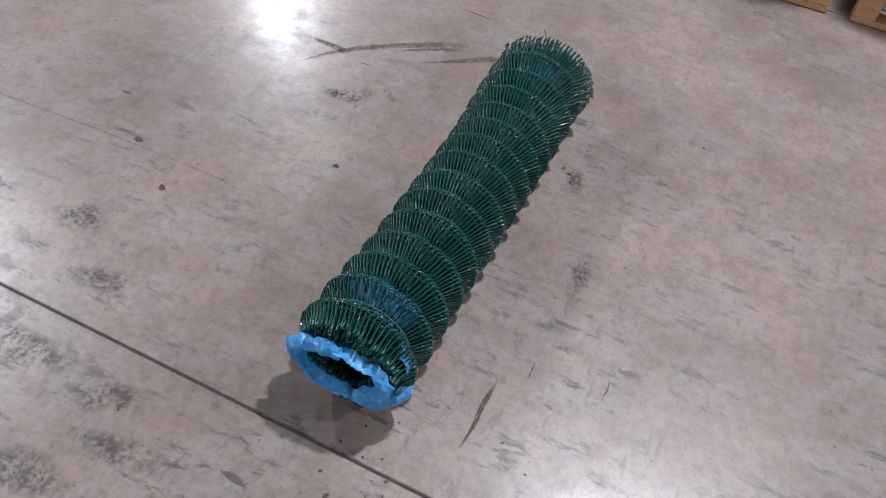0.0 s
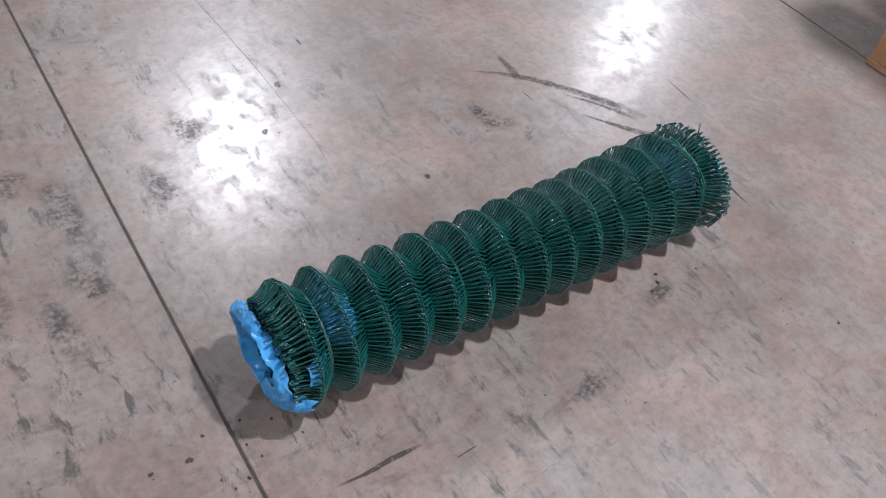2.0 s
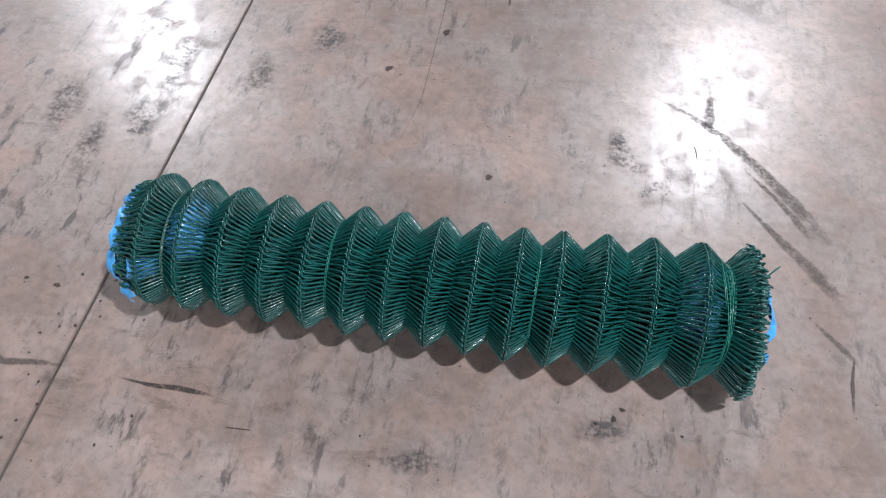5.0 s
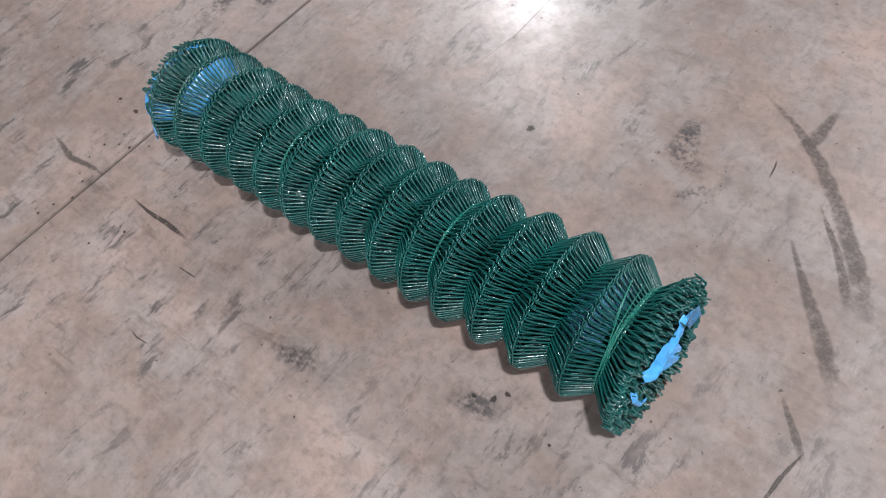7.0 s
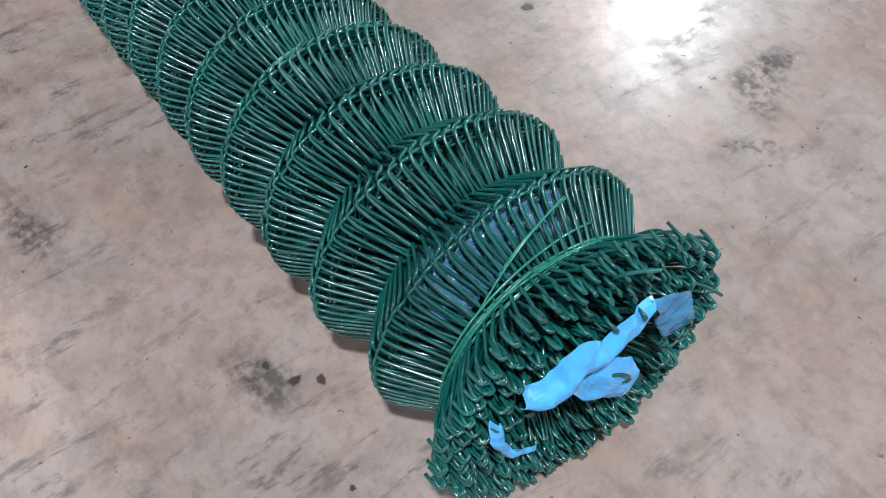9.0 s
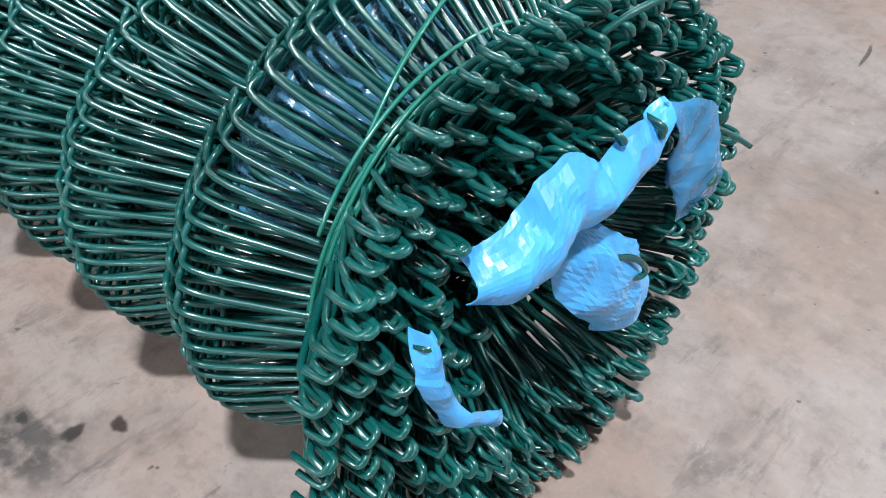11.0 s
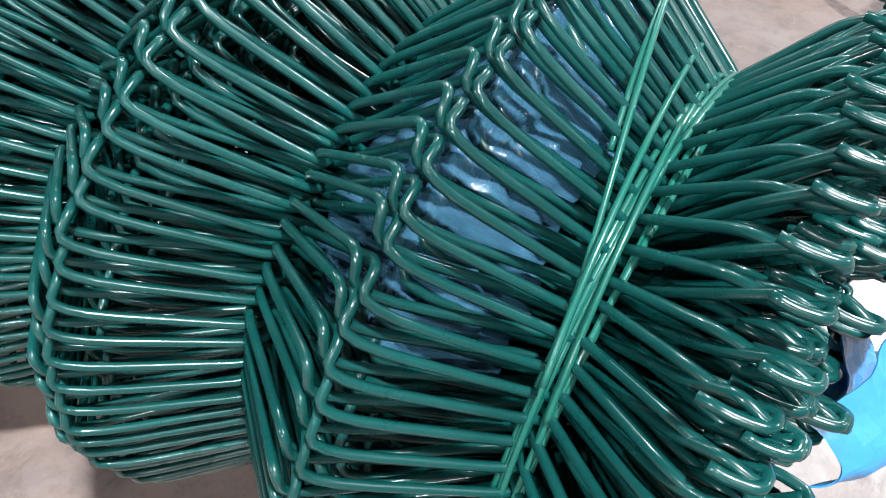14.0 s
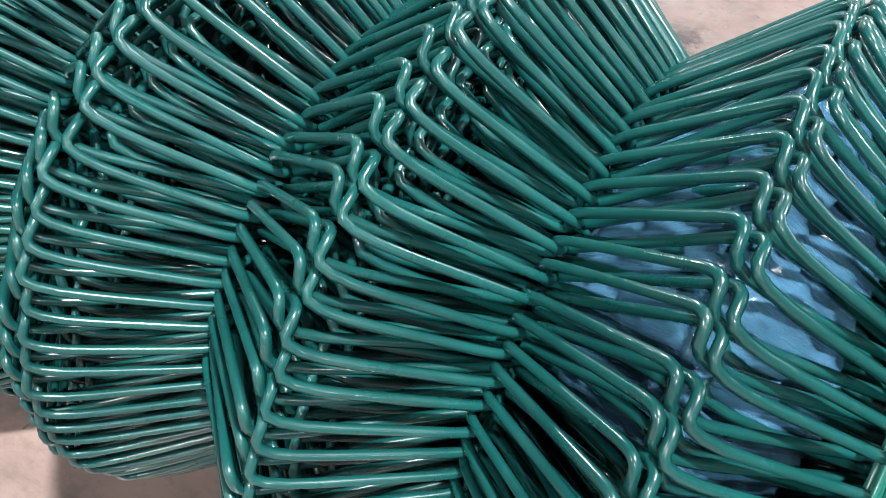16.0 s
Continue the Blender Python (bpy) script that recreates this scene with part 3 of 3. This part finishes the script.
def ribbon_grid(edge_a, edge_b, U, V, bulge=0.0):
    """A grid between two polylines, arched between them along x."""
    out = np.empty((U, V, 3))
    for e, w in ((np.array(edge_a), 0), (np.array(edge_b), 1)):
        s = np.linspace(0, 1, len(e))
        q = np.stack([np.interp(np.linspace(0, 1, U), s, e[:, k]) for k in range(3)], -1)
        if w == 0:
            first = q
        else:
            for j, v in enumerate(np.linspace(0, 1, V)):
                out[:, j] = first * (1 - v) + q * v
                out[:, j, 0] += bulge * math.sin(math.pi * v)
    return out


far_film = tagged(new("plastic_film"), "crumpled blue plastic film stuffed in the hooked end of the roll", "plastic film")
crumpled("sheet", ribbon_grid([(1.196, -0.066, 0.202), (1.202, -0.050, 0.214), (1.204, -0.038, 0.226), (1.204, -0.020, 0.226), (1.203, 0.002, 0.212), (1.203, 0.019, 0.218), (1.201, 0.041, 0.213), (1.200, 0.056, 0.214)],
                              [(1.204, -0.070, 0.190), (1.214, -0.056, 0.188), (1.215, -0.038, 0.188), (1.213, -0.023, 0.198), (1.210, 0.000, 0.191), (1.207, 0.026, 0.185), (1.205, 0.042, 0.188), (1.202, 0.052, 0.203)], 44, 14, 0.007), BLUE, far_film, "", 0.0046, 34, 1)
crumpled("sheet", ribbon_grid([(1.200, 0.052, 0.214), (1.203, 0.074, 0.207), (1.205, 0.096, 0.194)], [(1.202, 0.070, 0.174), (1.204, 0.080, 0.132), (1.206, 0.110, 0.130)], 18, 20, 0.004), VEIL, far_film, "thin see-through blue film", 0.0045, 30, 5)
crumpled("sheet", ribbon_grid([(1.196, -0.018, 0.196), (1.204, -0.030, 0.182), (1.208, -0.016, 0.150), (1.204, 0.016, 0.106)],
                              [(1.198, 0.014, 0.172), (1.206, 0.046, 0.140), (1.210, 0.056, 0.116), (1.206, 0.053, 0.095)], 24, 20, 0.009), BLUE, far_film, "", 0.0052, 30, 2)
crumpled("sheet", ribbon_grid([(1.198, -0.096, 0.194), (1.204, -0.101, 0.174), (1.206, -0.090, 0.138), (1.206, -0.064, 0.112)],
                              [(1.204, -0.090, 0.192), (1.210, -0.091, 0.170), (1.213, -0.080, 0.144), (1.210, -0.060, 0.122)], 22, 10, 0.004), BLUE, far_film, "", 0.0036, 36, 3)


def lining(x0, x1, t0, t1, drop, seed, U=12, V=22, film=None):
    """Film lying under the outer wires, following their crests and hollows."""
    g = np.empty((U, V, 3))
    for i, x in enumerate(np.linspace(x0, x1, U)):
        bends = sorted([(c, R_OUT) for c in CRESTS] + [(c, R_IN) for c in HOLLOWS])
        r = np.interp(x, [q[0] for q in bends], [q[1] for q in bends]) - drop
        for j, th in enumerate(np.linspace(t0, t1, V)):
            fade = 0.010 * (abs(2 * j / (V - 1) - 1) ** 6)
            g[i, j] = bent(np.array(x), np.array(th), np.array(r - fade))
    return crumpled("lining", g, film or THIN, near_film if x0 < 0.5 else far_film, "", 0.0056, 82, seed, smooth=True)


near_film = tagged(new("plastic_film"), "blue plastic film turned over the rim of the roll's open end", "plastic film")
lining(1.046, 1.120, -0.60, 1.1, 0.0140, 4, 36, 110)
lining(0.084, 0.160, -0.70, 0.95, 0.0085, 6, 20, 44, VEIL)
lining(0.030, 0.080, 1.0, 1.45, 0.0095, 7, 12, 14, BLUE)
lining(0.094, 0.116, 0.15, 0.80, 0.0075, 12, 8, 18, BLUE)
U, V = 140, 18
collar = np.empty((U + 1, V, 3))
for i in range(U + 1):
    a = 2 * math.pi * i / U
    wide = 0.80 + 0.36 * math.cos(2 * (a - 0.3)) + 0.16 * math.sin(5 * a + 1) + 0.10 * math.sin(11 * a)
    for j in range(V):
        v = j / (V - 1) * 2 - 1
        f = 1.0 + 0.17 * v * wide
        collar[i, j] = (-0.016 - 0.010 * (1 - v * v) + (0.020 if v < 0 else 0.012) * v * v, -0.014 + 0.100 * f * math.cos(a), 0.132 + 0.060 * f * math.sin(a))
collar[U] = collar[0]
crumpled("collar", collar, BLUE, near_film, "", 0.0075, 38, 8, smooth=True)
crumpled("flap", ribbon_grid([(-0.020, -0.050, 0.096), (-0.012, -0.092, 0.112), (0.012, -0.132, 0.122), (0.040, -0.152, 0.112)],
                             [(-0.022, -0.056, 0.064), (-0.016, -0.100, 0.062), (0.006, -0.140, 0.078), (0.034, -0.156, 0.092)], 30, 12, -0.008), BLUE, near_film, "", 0.007, 36, 9)
crumpled("flap", ribbon_grid([(-0.018, 0.052, 0.196), (-0.020, 0.012, 0.206), (-0.012, -0.026, 0.204)], [(-0.024, 0.060, 0.168), (-0.030, 0.018, 0.176), (-0.022, -0.024, 0.182)], 22, 10, -0.006), BLUE, near_film, "", 0.006, 36, 10)


# ---- pallets with wrapped grey rolls ----
def pallet(y_top, x_front):
    """A softwood pallet 1.0 m wide and 1.2 m deep, with blocks and boards."""
    p = tagged(new("pallet"), "softwood pallet carrying film-wrapped grey wire rolls", "pallet", "pallets")
    w, d = 0.98, 1.2

    def board(name, x0, x1, y0, y1, z0, z1):
        bm = bmesh.new()
        box(bm, x_front + x0, x_front + x1, y_top - y1, y_top - y0, z0, z1, 0.003)
        part(name, bm, WOOD, p)
    for x0 in (0.0, d / 2 - 0.05, d - 0.1):
        board("bottom_board", x0, x0 + 0.1, 0.0, w, 0.001, 0.023)
        for y0, y1 in ((0.0, 0.085), (w / 2 - 0.04, w / 2 + 0.04), (w - 0.085, w)):
            board("block", x0 + 0.004, x0 + 0.1, y0 + 0.002, y1, 0.023, 0.101)
    for y0, y1 in ((0.0, 0.1), (w / 2 - 0.05, w / 2 + 0.05), (w - 0.1, w)):
        board("stringer", 0.0, d, y0, y1, 0.101, 0.120)
    for k in range(7):
        x0 = k * (d - 0.1) / 6
        board("top_board", x0, x0 + 0.1, 0.0, w, 0.120, 0.141)
    return p


def ribbed_roll_mesh(radius, high):
    n, rows = 36, int(high / 0.011)
    th = np.linspace(0, 2 * np.pi, n, endpoint=False)
    verts, faces = [], []
    for k in range(rows + 1):
        r = radius - (0.010 if k % 4 == 0 else 0.003 if k % 2 else 0.0)
        verts += [(r * math.cos(a), r * math.sin(a), high * k / rows) for a in th]
    for k in range(rows):
        faces += [(k * n + j, k * n + (j + 1) % n, (k + 1) * n + (j + 1) % n, (k + 1) * n + j) for j in range(n)]
    base = len(verts)
    verts += [(0.4 * radius * math.cos(a), 0.4 * radius * math.sin(a), high) for a in th]
    faces += [(rows * n + j, rows * n + (j + 1) % n, base + (j + 1) % n, base + j) for j in range(n)]
    verts += [(0.4 * radius * math.cos(a), 0.4 * radius * math.sin(a), high - 0.3) for a in th]
    faces += [(base + j, base + (j + 1) % n, base + n + (j + 1) % n, base + n + j) for j in range(n)]
    return fast_mesh("grey_roll", verts, np.array(faces))


ROLL_MESH = ribbed_roll_mesh(0.158, 1.15)
for y_top, x_front in ((0.268, 2.480), (-0.802, 2.478)):
    pallet(y_top, x_front)
    for a in range(3):
        for c in range(3):
            ob = put_mesh("grey_roll", ROLL_MESH, STEEL)
            ob.location = (x_front + 0.175 + a * 0.33, y_top - 0.165 - c * 0.325, 0.142)
            ob.rotation_euler = (0, 0, 0.7 * a + 1.3 * c)
            tagged(ob, "upright roll of galvanised grey wire on a pallet", "wire roll", "grey wire rolls")
    hx, hy, n = 0.53, 0.497, 96
    ring = []
    for k in range(n):
        a = 2 * math.pi * k / n
        ca, sa = math.cos(a), math.sin(a)
        f = (abs(ca) ** 7 + abs(sa) ** 7) ** (-1 / 7)
        ring.append((x_front + 0.513 + hx * f * ca, y_top - 0.49 + hy * f * sa))
    levels = np.linspace(0.075, 1.31, 26)
    film = np.empty((n + 1, len(levels), 3))
    for k in range(n + 1):
        for q, z in enumerate(levels):
            film[k, q] = (*ring[k % n], z)
    tagged(crumpled("stretch_film", film, CLEAR, None, "", 0.005, 16, 11), "clear stretch film wrapped round grey wire rolls", "stretch film", "pallet wraps")
